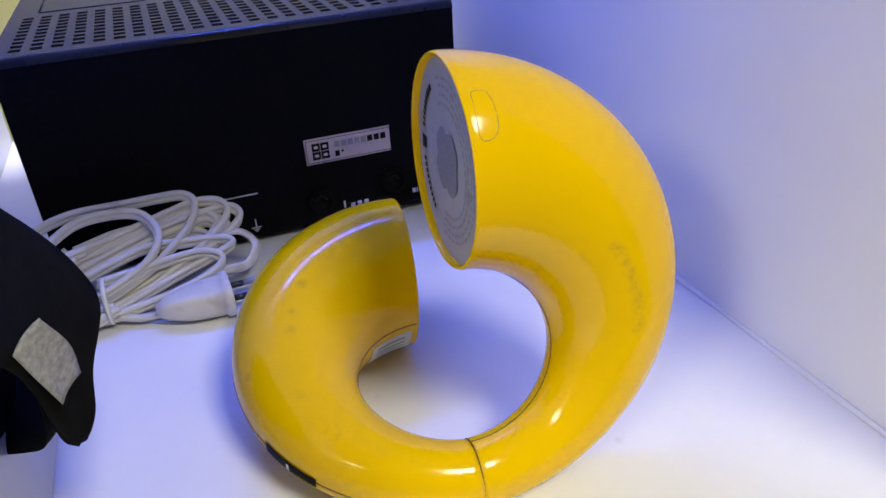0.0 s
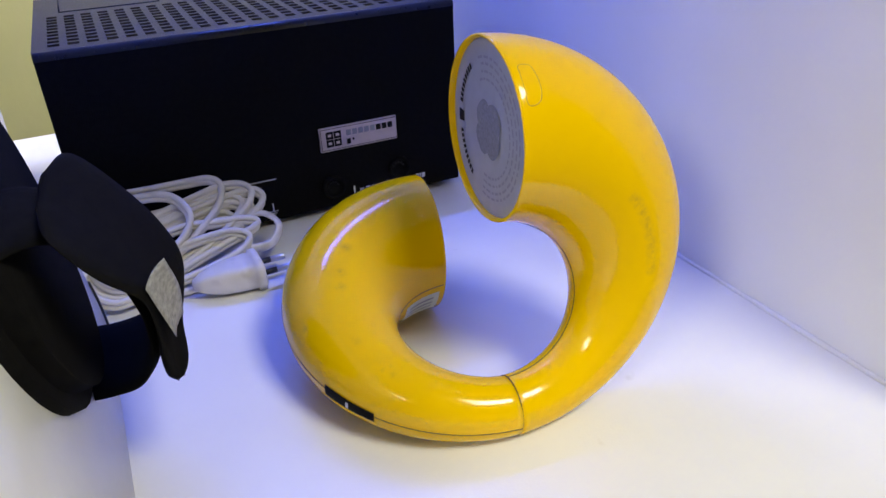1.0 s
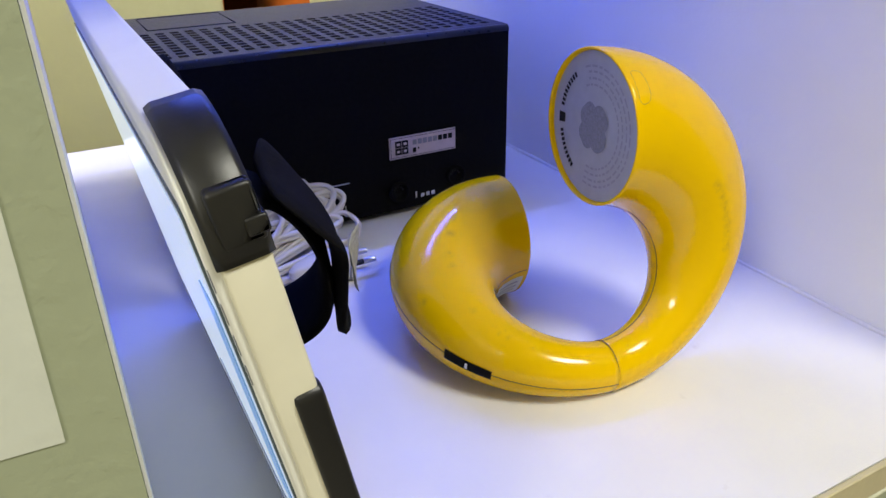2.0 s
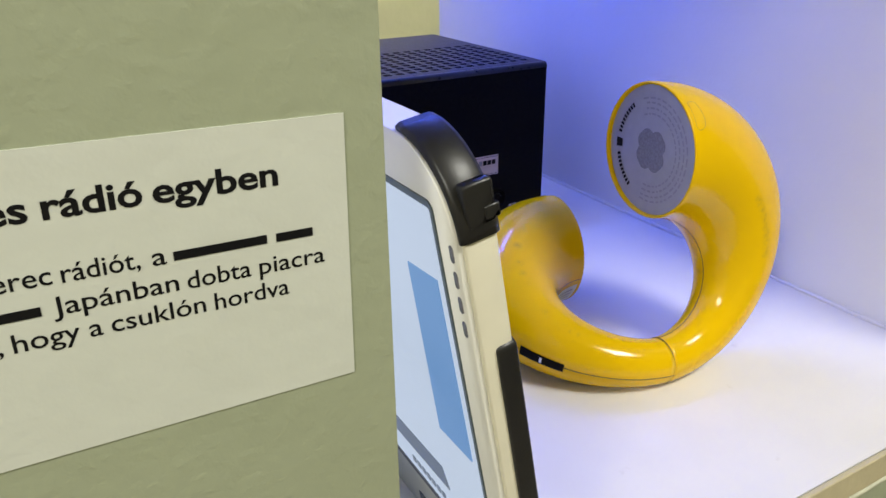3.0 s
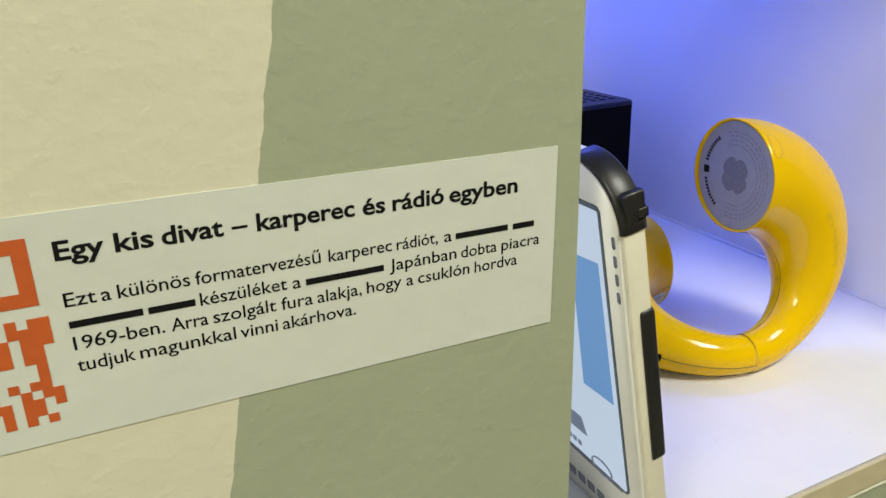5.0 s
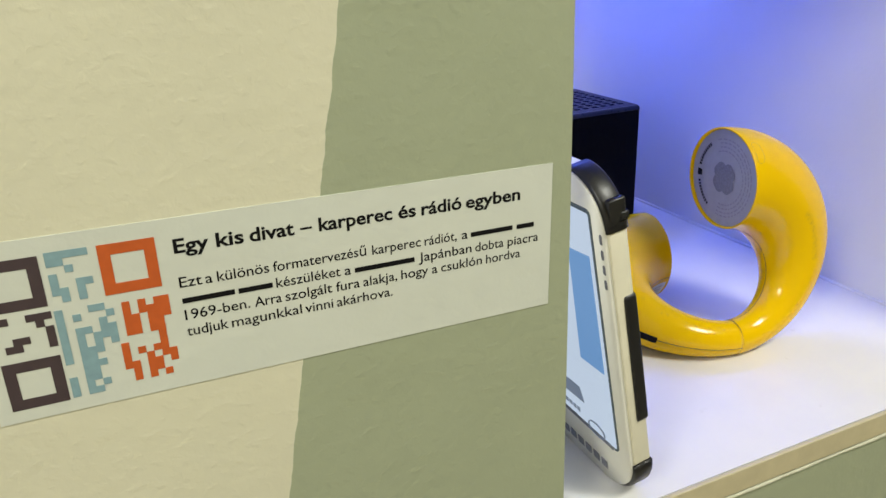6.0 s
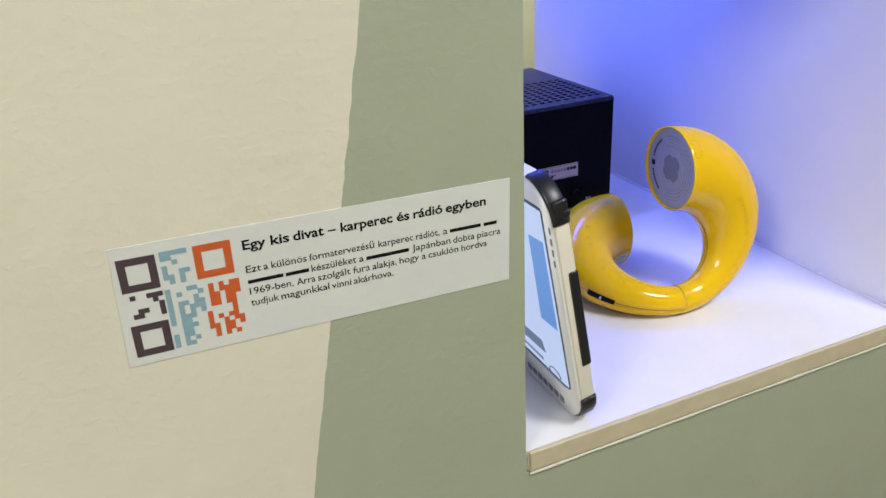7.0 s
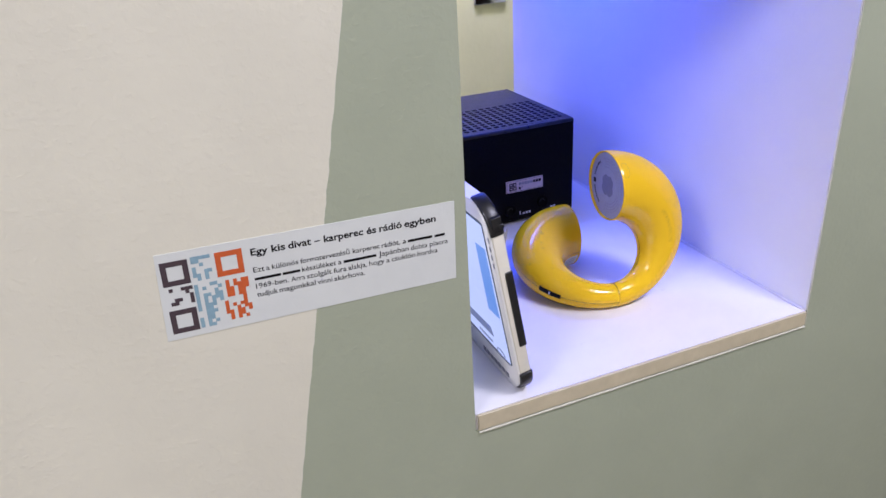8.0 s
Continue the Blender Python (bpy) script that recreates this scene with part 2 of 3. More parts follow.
# ---- the wall with its niche, and the room round it ----
XR, DEEP, TOP, FAR = 0.3720, 0.635, 0.50, 1.27
# lower edge of the added front board that blocks lamp light
BLOCKER_Z = 0.390
structure("wall_pier", box_bm(-2.2, -0.0008, 0, DEEP, -1.1, CEIL), WALL, "plastered wall painted cream and olive green along a slanted line", "wall")
structure("wall_east", box_bm(XR + 0.002, 2.4, 0, DEEP, -1.1, CEIL), WALL, "olive green plastered wall beside the niche", "wall")
structure("wall_sill", box_bm(-0.0008, XR + 0.002, 0, DEEP, -1.1, -0.017), WALL, "olive green plastered wall below the niche shelf", "wall")
structure("wall_lintel", box_bm(-0.0008, XR + 0.002, 0, DEEP, TOP + 0.01, CEIL), WALL, "olive green plastered wall above the niche", "wall")
# added out of view: cuts the front lamps so the deep niche stays blue
structure("niche_light_blocker", box_bm(0.0000, XR, 0.001, 0.02, BLOCKER_Z, TOP), WALL, "unseen olive green board added to keep front lamp light off the niche back", "panel")
# added above the view: holds back white light from the room behind
structure("back_light_blocker", box_bm(0.0000, XR, DEEP - 0.02, DEEP, 0.282, TOP), SIDEWHITE, "unseen white board added to keep back room light out of the niche", "panel")
structure("wall_back", box_bm(-2.2, 2.4, FAR, FAR + 0.1, -1.1, CEIL), CREAM, "cream painted wall beyond the open back of the niche", "wall")
structure("niche_side_west", box_bm(-0.0007, 0.0, 0.0060, DEEP - 0.001, 0.0002, TOP), SIDEWHITE, "white painted board lining the niche", "panel")
structure("niche_side_east", box_bm(XR, XR + 0.002, 0.001, DEEP, 0.0, TOP), SIDEWHITE, "white painted board lining the niche, lit blue", "panel")
structure("niche_ceiling", box_bm(-0.0013, XR + 0.002, 0.001, DEEP, TOP, TOP + 0.01), SIDEWHITE, "white niche ceiling carrying light strips", "ceiling")
structure("niche_shelf", box_bm(0.0000, XR, 0.0015, DEEP, -0.0165, 0.0), WHITE, "white laminate shelf with faint scuffs", "shelf")
structure("trim_shelf_edge", box_bm(0.0018, XR - 0.0005, -0.0015, 0.0013, -0.0162, -0.0002, 0.0005, 1), EDGE, "beige edging strip on the white shelf", "trim")
structure("floor", box_bm(-2.2, 2.4, -2.6, FAR, -1.2, -1.1), FLOORM, "brown vinyl floor", "floor")
structure("ceiling", box_bm(-2.2, 2.4, -2.6, FAR, CEIL, CEIL + 0.1), CREAM, "pale ceiling", "ceiling")
# unseen walls closing the room, kept dim to limit warm bounce
structure("wall_west", box_bm(-2.3, -2.2, -2.6, FAR, -1.1, CEIL), DIMWALL, "unseen room wall, toned down to cut bounced light", "wall")
structure("wall_far_east", box_bm(2.4, 2.5, -2.6, FAR, -1.1, CEIL), DIMWALL, "unseen room wall, toned down to cut bounced light", "wall")
structure("wall_south", box_bm(-2.2, 2.4, -2.7, -2.6, -1.1, CEIL), DIMWALL, "unseen room wall behind the viewer, toned down to cut bounced light", "wall")


def bead(name, pts, r, label, material=CAULK):
    rng = random.Random(name)
    out = []
    for i in range(len(pts) - 1):
        a, b = Vector(pts[i]), Vector(pts[i + 1])
        for k in range(24):
            out.append(a.lerp(b, k / 24))
    out.append(Vector(pts[-1]))
    bm = bmesh.new()
    rows = []
    for i, p in enumerate(out):
        t = (out[min(i + 1, len(out) - 1)] - out[max(i - 1, 0)]).normalized()
        s = t.orthogonal().normalized()
        q = t.cross(s)
        rr = r * rng.uniform(0.65, 1.15)
        rows.append([p + rr * (math.cos(a) * s + math.sin(a) * q) for a in (k * math.pi / 4 for k in range(8))])
    bm, _ = grid_bm(rows, close_u=True, bm=bm)
    return tagged(part(name, bm, material), label, "caulk", kind="structure")


bead("trim_bead_sill", [(0.002, -0.0006, -0.0185), (XR, -0.0006, -0.0183)], 0.0013, "uneven pale filler bead under the shelf edge")
bead("trim_bead_east", [(XR - 0.001, 0.004, 0.0006), (XR - 0.001, DEEP, 0.0006)], 0.0017, "white filler bead between shelf and side board", WHITE)
bead("trim_bead_corner", [(XR + 0.001, -0.0002, -0.017), (XR + 0.001, -0.0002, TOP)], 0.0005, "thin grey filler line along the niche corner")

for x, y in ((0.56, -0.78), (-1.50, -1.05), (0.4, 0.93)):
    lamp = thing("ceiling_light", "square white ceiling light panel, lit", "ceiling light", pose(x, y, CEIL), group="ceiling lights")
    part("frame", box_bm(-0.3, 0.3, -0.3, 0.3, -0.02, -0.001, 0.003), TABWHITE, lamp)
for y, w in ((0.45, 0.012),):
    strip = thing("light_strip", "slim light strip fixed under the niche ceiling", "light strip", pose(0.185, y, TOP))
    part("housing", box_bm(-0.155, 0.155, -w, w, -0.03, -0.001, 0.002), TABWHITE, strip)

sign = thing("wall_sign", "small orange sign on the cream back wall", "sign", pose(0.4645, FAR, 0.0175))
part("panel", box_bm(-0.16, 0.0, -0.004, -0.0005, 0, 0.12, 0.0008), SIGNORANGE, sign)
frame_far = thing("picture_frame", "grey edge of a framed notice on the cream wall", "picture frame", pose(0.595, FAR, 0.152))
part("panel", box_bm(0, 0.085, -0.008, -0.0005, 0, 0.12, 0.001), PALEINK, frame_far)

# ---- the twisted ring radio ----
HINGE = Vector((0.2084, 0.10142, 0.01229))
YAW, RISE, ROLL_A, ROLL_B = -0.07354, -0.04286, -0.27117, -1.37372
RC, R0, R1, GROW = 0.05525, 0.0129, 0.03633, 0.09818
END_A, END_B = 3.15308, 3.18882
POW_A, POW_B, FLAT0, FLAT1, BULGE_A, BULGE_B = 1.18851, 0.82067, 0.97568, 0.9744, 0.09095, -0.2291
WIDE_A, WIDE_B, SKEW_A, SKEW_B = -0.01609, -0.04858, 0.00282, -0.00632
AXIS = Vector((math.cos(YAW) * math.cos(RISE), math.sin(YAW) * math.cos(RISE), math.sin(RISE)))
VUP = (Vector((0, 0, 1)) - AXIS * AXIS.z).normalized()
WSIDE = AXIS.cross(VUP)


def ring_at(half, s, a, off=0.0, shrink=1.0):
    """A point of a half's shell: s from 0 at the hinge to 1 at its mouth, a round the tube from the ring's outside."""
    roll, sg, end, pw, bulge, wide, skew = (ROLL_A, 1, END_A, POW_A, BULGE_A, WIDE_A, SKEW_A) if half == "A" else (ROLL_B, -1, END_B, POW_B, BULGE_B, WIDE_B, SKEW_B)
    u = math.cos(roll) * VUP + math.sin(roll) * WSIDE
    f = s * end
    k = max((1 - math.cos(f)) / 2, 1e-9)
    out = math.sin(f) * AXIS * sg - math.cos(f) * u
    c = HINGE + RC * u + RC * (1 + GROW * k + wide * math.sin(f) + skew * math.sin(2 * f)) * out
    r = R0 + (R1 - R0) * k ** pw + bulge * math.sin(f) ** 2 * 0.01
    bi = u.cross(AXIS) * sg
    rb = r * (FLAT0 + (FLAT1 - FLAT0) * k)
    return c + shrink * ((r + off) * math.cos(a) * out + (rb + off) * math.sin(a) * bi)


def shell(half):
    rows = [[ring_at(half, i / 72, 2 * math.pi * j / 64) for j in range(64)] for i in range(73)]
    # rounded lip and the inner wall of the mouth
    n = (ring_at(half, 1, 0, 0, 0) - ring_at(half, 0.99, 0, 0, 0)).normalized()
    for k, d in ((0.994, 0.0006), (0.984, 0.0010), (0.968, 0.0008), (0.955, 0.0), (0.950, -0.0022)):
        rows.append([ring_at(half, 1, 2 * math.pi * j / 64, 0, k) + n * d for j in range(64)])
    bm, vs = grid_bm(rows, close_u=True)
    bm.faces.new(vs[0])
    return bm, n


def patch(half, s0, s1, a0, a1, off, ns=8, na=8, skew=0.0):
    rows = []
    for i in range(ns + 1):
        s = s0 + (s1 - s0) * i / ns
        rows.append([ring_at(half, s, a0 + (a1 - a0) * j / na + skew * i / ns, off) for j in range(na + 1)])
    return grid_bm(rows)[0]


def mouth(half, radius, ang, depth):
    """A point of the disc in a half's mouth."""
    n = (ring_at(half, 1, 0, 0, 0) - ring_at(half, 0.99, 0, 0, 0)).normalized()
    return ring_at(half, 1, ang, 0, radius) + n * depth


def scuff(m, places):
    """Grey rubbed-in smudges round a few places (x, y, z, reach) of the shell."""
    nt = m.node_tree
    b = nt.nodes["Principled BSDF"]
    geo = nt.nodes.new("ShaderNodeNewGeometry")
    grain = nt.nodes.new("ShaderNodeTexNoise")
    grain.inputs["Scale"].default_value, grain.inputs["Detail"].default_value, grain.inputs["Roughness"].default_value = 320, 5, 0.7
    nt.links.new(geo.outputs["Position"], grain.inputs["Vector"])
    for x, y, z, reach, cut in places:
        d = nt.nodes.new("ShaderNodeVectorMath")
        d.operation = "DISTANCE"
        nt.links.new(geo.outputs["Position"], d.inputs[0])
        d.inputs[1].default_value = (x, y, z)
        fall = nt.nodes.new("ShaderNodeMapRange")
        fall.inputs["From Min"].default_value, fall.inputs["From Max"].default_value = reach, 0.0
        nt.links.new(d.outputs["Value"], fall.inputs["Value"])
        g = nt.nodes.new("ShaderNodeMapRange")
        g.inputs["From Min"].default_value, g.inputs["From Max"].default_value = cut, cut + 0.35
        g.inputs["To Max"].default_value = 0.42
        nt.links.new(grain.outputs["Fac"], g.inputs["Value"])
        mul = nt.nodes.new("ShaderNodeMath")
        mul.operation = "MULTIPLY"
        nt.links.new(fall.outputs["Result"], mul.inputs[0])
        nt.links.new(g.outputs["Result"], mul.inputs[1])
        mix = nt.nodes.new("ShaderNodeMix")
        mix.data_type = "RGBA"
        nt.links.new(mul.outputs[0], mix.inputs["Factor"])
        nt.links.new(b.inputs["Base Color"].links[0].from_socket, mix.inputs["A"])
        mix.inputs["B"].default_value = (0.16, 0.11, 0.06, 1)
        nt.links.new(mix.outputs["Result"], b.inputs["Base Color"])


MARKS = [("B", 0.675, 1.59, 0.0036, 0.22), ("B", 0.593, 1.57, 0.0034, 0.36), ("B", 0.55, 1.54, 0.0034, 0.36), ("B", 0.493, 0.66, 0.0026, 0.30), ("B", 0.396, 1.33, 0.0030, 0.40), ("B", 0.30, 1.25, 0.010, 0.52), ("A", 0.40, 3.0, 0.006, 0.4)]
MARKS += [("A", 0.69 - 0.022 * k, -1.69 + 0.012 * k, 0.0034, 0.34) for k in range(10)]
scuff(YELLOW, [(*ring_at(half, u, a), reach, cut) for half, u, a, reach, cut in MARKS])
radio = thing("ring_radio", "glossy yellow plastic bracelet radio twisted open, standing on the shelf", "radio", Matrix.Translation((HINGE.x, HINGE.y, 0)))


def rpart(name, bm, material, parent=radio, label="", smooth=True):
    bmesh.ops.translate(bm, verts=bm.verts, vec=-Vector((HINGE.x, HINGE.y, 0)))
    return part(name, bm, material, parent, label, smooth)


def groove(half, a, s0, s1, r=0.00032, wob=0.0):
    return tube_bm([ring_at(half, s0 + (s1 - s0) * i / 60, a + wob * math.sin(i / 9), -r * 0.3) for i in range(61)], r, 6)


for half in "AB":
    bm, nrm = shell(half)
    body = rpart("shell_half", bm, YELLOW, label="tapering half of the yellow ring with scuffs")
    rpart("shell_seam", groove(half, 0.0, 0.0, 0.995), SEAM, body)
    rpart("shell_seam", groove(half, math.pi, 0.0, 0.995), SEAM, body)
    rows = [[mouth(half, r, 2 * math.pi * j / 64, -0.0016) for j in range(64)] for r in (0.952, 0.90, 0.6, 0.3, 0.02)]
    bm, vs = grid_bm(rows, close_u=True)
    bm.faces.new(vs[-1])
    disc = rpart("end_disc", bm, GREYDISC if half == "A" else BLACK, body, "grey printed end disc" if half == "A" else "dark end disc")
    if half == "A":
        DISC, SHELLA = disc, body
    else:
        SHELLB = body
rpart("hinge_seam", tube_bm([ring_at("A", 0.0, 2 * math.pi * k / 48, -0.0001) for k in range(49)], 0.00028, 6, caps=False), SEAM, label="fine dark hinge line")

# printed clover, square and ring of small print on the end disc
LIFT = -0.0013
for q in range(4):
    a0 = q * math.pi / 2 + 0.5
    bm = bmesh.new()
    cx, cy = 0.175 * math.cos(a0), 0.175 * math.sin(a0)
    ring = []
    for k in range(24):
        t = 2 * math.pi * k / 24
        rr = 0.185 * (1 - 0.16 * max(0, math.cos(t)) ** 6)
        x, y = cx + rr * math.cos(t + a0), cy + rr * math.sin(t + a0)
        ring.append(bm.verts.new(mouth("A", math.hypot(x, y), math.atan2(y, x), LIFT + 0.00004 * q)))
    bm.faces.new(ring)
    rpart("clover_leaf", bm, DARKGREY, DISC, smooth=False)


def disc_bar(r0, r1, a0, a1, material, name="print_bar"):
    n = max(1, int((a1 - a0) / 0.08))
    rows = [[mouth("A", r, a0 + (a1 - a0) * i / n, LIFT) for i in range(n + 1)] for r in (r0, r1)]
    rpart(name, grid_bm(rows)[0], material, DISC, smooth=False)


SIDE = 1.36
disc_bar(0.66, 0.80, SIDE - 0.09, SIDE + 0.09, INK, "print_square")
for sgn in (-1, 1):
    for k in range(9):
        a = SIDE + sgn * (0.24 + 0.085 * k)
        disc_bar(0.71, 0.78, a - 0.028, a + 0.028, INK)
for r in (0.52, 0.60, 0.68, 0.75):
    a = SIDE + 1.35
    while a < SIDE + 5.0:
        w = random.uniform(0.05, 0.17)
        disc_bar(r, r + 0.028, a, a + w, PALEPRINT)
        a += w + 0.05

# the volume slot on the outside, the sticker inside the mouth, the battery lid's outline
slot = rpart("volume_slot", patch("B", 0.285, 0.395, -0.16, 0.14, 0.0004), BOXBLACK, SHELLB, "black volume slot")
rpart("volume_mark", patch("B", 0.338, 0.344, -0.10, 0.08, 0.0008, 2, 4), TABWHITE, slot)
rpart("type_sticker", patch("B", 0.70, 0.97, math.pi + 0.10, math.pi + 0.55, 0.0003, 12, 8), PAPER, SHELLB, "white type sticker")
for k in range(3):
    rpart("print_bar", patch("B", 0.74, 0.93, math.pi + 0.18 + 0.1 * k, math.pi + 0.22 + 0.1 * k, 0.0005, 8, 2), PALEPRINT, SHELLB)
LID = [(0.991, -0.98), (0.991, -0.90), (0.986, -0.87), (0.976, -0.87), (0.970, -0.91), (0.966, -1.02), (0.964, -1.15), (0.967, -1.25), (0.976, -1.30), (0.986, -1.31), (0.991, -1.27), (0.991, -1.15)]
rpart("battery_lid_line", tube_bm(spline([ring_at("A", u, a, -0.00014) for u, a in LID], 6, closed=True), 0.00022, 6, caps=False), FINELINE, SHELLA)

# ---- the black amplifier box ----
BX0, BX1, BY0, BY1, BZ0, BZ1 = 0.0559, 0.3051, 0.3404, 0.5281, 0.006, 0.1321
amp = thing("amplifier", "black metal amplifier box seen from its back, vented top", "amplifier", Matrix.Translation(((BX0 + BX1) / 2, BY0, 0)))


def apart(name, bm, material, parent=amp, label="", smooth=True):
    bmesh.ops.translate(bm, verts=bm.verts, vec=-Vector(((BX0 + BX1) / 2, BY0, 0)))
    return part(name, bm, material, parent, label, smooth)


apart("casing", box_bm(BX0, BX1, BY0, BY1, BZ0, BZ1 - 0.0040, 0.0005, 1), BOXBLACK)
# near-black sheet under the slots, its colour standing in for the shade within
apart("inside", box_bm(BX0 + 0.004, BX1 - 0.004, BY0 + 0.004, BY1 - 0.004, BZ1 - 0.0034, BZ1 - 0.0030), INSIDE)


FOLD = 0.004


def vent_top():
    """The top sheet with rows of open slots near its back edge."""
    xs, ys = [BX0], [BY0 + FOLD]
    nx, ny = 23, 10
    px, py = (BX1 - BX0 - 0.012) / nx, 0.0098
    for i in range(nx):
        x = BX0 + 0.006 + px * i
        xs += [x + px * 0.2, x + px * 0.8]
    xs.append(BX1)
    for j in range(ny):
        y = BY0 + 0.012 + py * j
        ys += [y + 0.0018, y + 0.0080]
    ys.append(BY1)
    bm = bmesh.new()
    z0, z1 = BZ1 - 0.0034, BZ1
    top, low = {}, {}
    for i, x in enumerate(xs):
        for j, y in enumerate(ys):
            top[i, j] = bm.verts.new((x, y, z1))
            low[i, j] = bm.verts.new((x, y, z0))

    def is_hole(i, j):
        return i % 2 == 1 and j % 2 == 1 and 0 < i < len(xs) - 2 and 0 < j < len(ys) - 2
    for i in range(len(xs) - 1):
        for j in range(len(ys) - 1):
            if is_hole(i, j):
                ring = [(i, j), (i + 1, j), (i + 1, j + 1), (i, j + 1)]
                for a, b in zip(ring, ring[1:] + ring[:1]):
                    bm.faces.new((top[a], top[b], low[b], low[a]))
            else:
                bm.faces.new((top[i, j], top[i + 1, j], top[i + 1, j + 1], top[i, j + 1]))
    ni, nj = len(xs) - 1, len(ys) - 1
    for i in range(ni):
        bm.faces.new((top[i, 0], low[i, 0], low[i + 1, 0], top[i + 1, 0]))
        bm.faces.new((top[i, nj], top[i + 1, nj], low[i + 1, nj], low[i, nj]))
    for j in range(nj):
        bm.faces.new((top[0, j], top[0, j + 1], low[0, j + 1], low[0, j]))
        bm.faces.new((top[ni, j], low[ni, j], low[ni, j + 1], top[ni, j + 1]))
    return bm


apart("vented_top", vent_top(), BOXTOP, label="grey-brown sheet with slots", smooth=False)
apart("top_edge", tube_bm([(BX0, BY0 + FOLD, BZ1 - FOLD), (BX1, BY0 + FOLD, BZ1 - FOLD)], FOLD, 32), GLOSSBLACK, label="glossy black front fold")
for x in (BX0 + 0.02, BX1 - 0.02):
    for y in (BY0 + 0.02, BY1 - 0.02):
        apart("foot", prism_bm([(x + 0.007 * math.cos(k * math.pi / 8), y + 0.007 * math.sin(k * math.pi / 8)) for k in range(16)], 0, BZ0 + 0.001, 0.001, 1), RUBBER)
for a, b in (((0.072, 0.462), (0.136, 0.462)), ((0.136, 0.462), (0.136, 0.522)), ((0.136, 0.522), (0.072, 0.522)), ((0.072, 0.522), (0.072, 0.462))):
    apart("panel_joint", tube_bm([(*a, BZ1), (*b, BZ1)], 0.0006, 6), INSIDE)
YF = BY0
plate = apart("name_plate", box_bm(0.2045, 0.2589, YF - 0.0012, YF + 0.0002, 0.0459, 0.0623, 0.0003, 1), PLATE, label="worn pinkish aluminium name plate")
PX, PZ = 0.2045, 0.0459
for x0, x1, z0, z1 in ((0.001, 0.0545, 0.0010, 0.0013), (0.001, 0.0545, 0.0152, 0.0155), (0.001, 0.0013, 0.0010, 0.0155), (0.0542, 0.0545, 0.0010, 0.0155)):
    apart("border_line", box_bm(PX + x0, PX + x1, YF - 0.00135, YF - 0.0011, PZ + z0, PZ + z1), INK, plate, smooth=False)
for i in range(2):
    for j in range(2):
        x, z = PX + 0.0045 + 0.0054 * i, PZ + 0.0030 + 0.0054 * j
        apart("logo_block", box_bm(x, x + 0.0050, YF - 0.00138, YF - 0.0011, z, z + 0.0050), INK, plate, smooth=False)
        apart("logo_bar", box_bm(x + 0.0013, x + 0.0037, YF - 0.0015, YF - 0.0012, z + 0.0016, z + 0.0034), PLATE, plate, smooth=False)
for k in range(8):
    x = PX + 0.0185 + 0.0042 * k
    apart("print_bar", box_bm(x, x + 0.0033, YF - 0.00138, YF - 0.0011, PZ + 0.0090, PZ + 0.0128), INK if k > 4 else PALEPRINT, plate, smooth=False)
apart("print_bar", box_bm(PX + 0.0185, PX + 0.0212, YF - 0.00138, YF - 0.0011, PZ + 0.0030, PZ + 0.0066), INK, plate, smooth=False)
apart("print_bar", box_bm(PX + 0.0225, PX + 0.0238, YF - 0.00138, YF - 0.0011, PZ + 0.0052, PZ + 0.0066), INK, plate, smooth=False)


def socket(x, z, r):
    ring = [(math.cos(2 * math.pi * k / 28), math.sin(2 * math.pi * k / 28)) for k in range(28)]
    rows = [[(x + rr * c, YF - d, z + rr * s) for c, s in ring] for rr, d in ((r, -0.0002), (r, 0.0025), (r * 0.86, 0.003), (r * 0.72, 0.0022), (r * 0.72, 0.0004))]
    bm, vs = grid_bm(rows, close_u=True)
    bm.faces.new(vs[-1])
    so = apart("socket", bm, BOXBLACK, label="round black socket")
    for k in range(5):
        a = radians(20 + 35 * k)
        apart("contact", box_bm(x + r * 0.45 * math.cos(a) - 0.0006, x + r * 0.45 * math.cos(a) + 0.0006, YF - 0.0012, YF - 0.0004, z + r * 0.45 * math.sin(a) - 0.0006, z + r * 0.45 * math.sin(a) + 0.0006), INSIDE, so, smooth=False)


socket(0.2585, 0.0245, 0.0080)
socket(0.2105, 0.0205, 0.0080)
for k, (w, h) in enumerate(((0.0012, 0.005), (0.0028, 0.0025), (0.0028, 0.003), (0.0028, 0.003))):
    apart("print_bar", box_bm(0.2245 + 0.0045 * k, 0.2245 + 0.0045 * k + w, YF - 0.0003, YF + 0.0001, 0.0125, 0.0125 + h), PALEINK, smooth=False)
for x, w in ((0.2712, 0.0022), (0.2741, 0.0008), (0.2756, 0.0026)):
    apart("print_bar", box_bm(x, x + w, YF - 0.0003, YF + 0.0001, 0.0130, 0.0162), PALEINK, smooth=False)
for x0, x1, z0, z1 in ((0.1679, 0.1687, 0.0120, 0.0180), (0.1653, 0.1713, 0.0120, 0.0126), (0.1665, 0.1701, 0.0106, 0.0112), (0.1675, 0.1691, 0.0094, 0.0099)):
    apart("earth_mark", box_bm(x0, x1, YF - 0.0003, YF + 0.0001, z0, z1), PALEINK, smooth=False)
apart("bright_slot", box_bm(0.1405, 0.1728, YF - 0.0006, YF + 0.0002, 0.0343, 0.0351, 0.0002, 1), METAL, label="thin bright metal ridge")

# ---- the coiled mains cord ----
cord = thing("power_cord", "coiled off-white twin mains cord with flat plug, bundled on the shelf", "power cord", Matrix.Translation((0.107, 0.2955, 0)))
TIE = Vector((0.083, 0.293, 0.008))


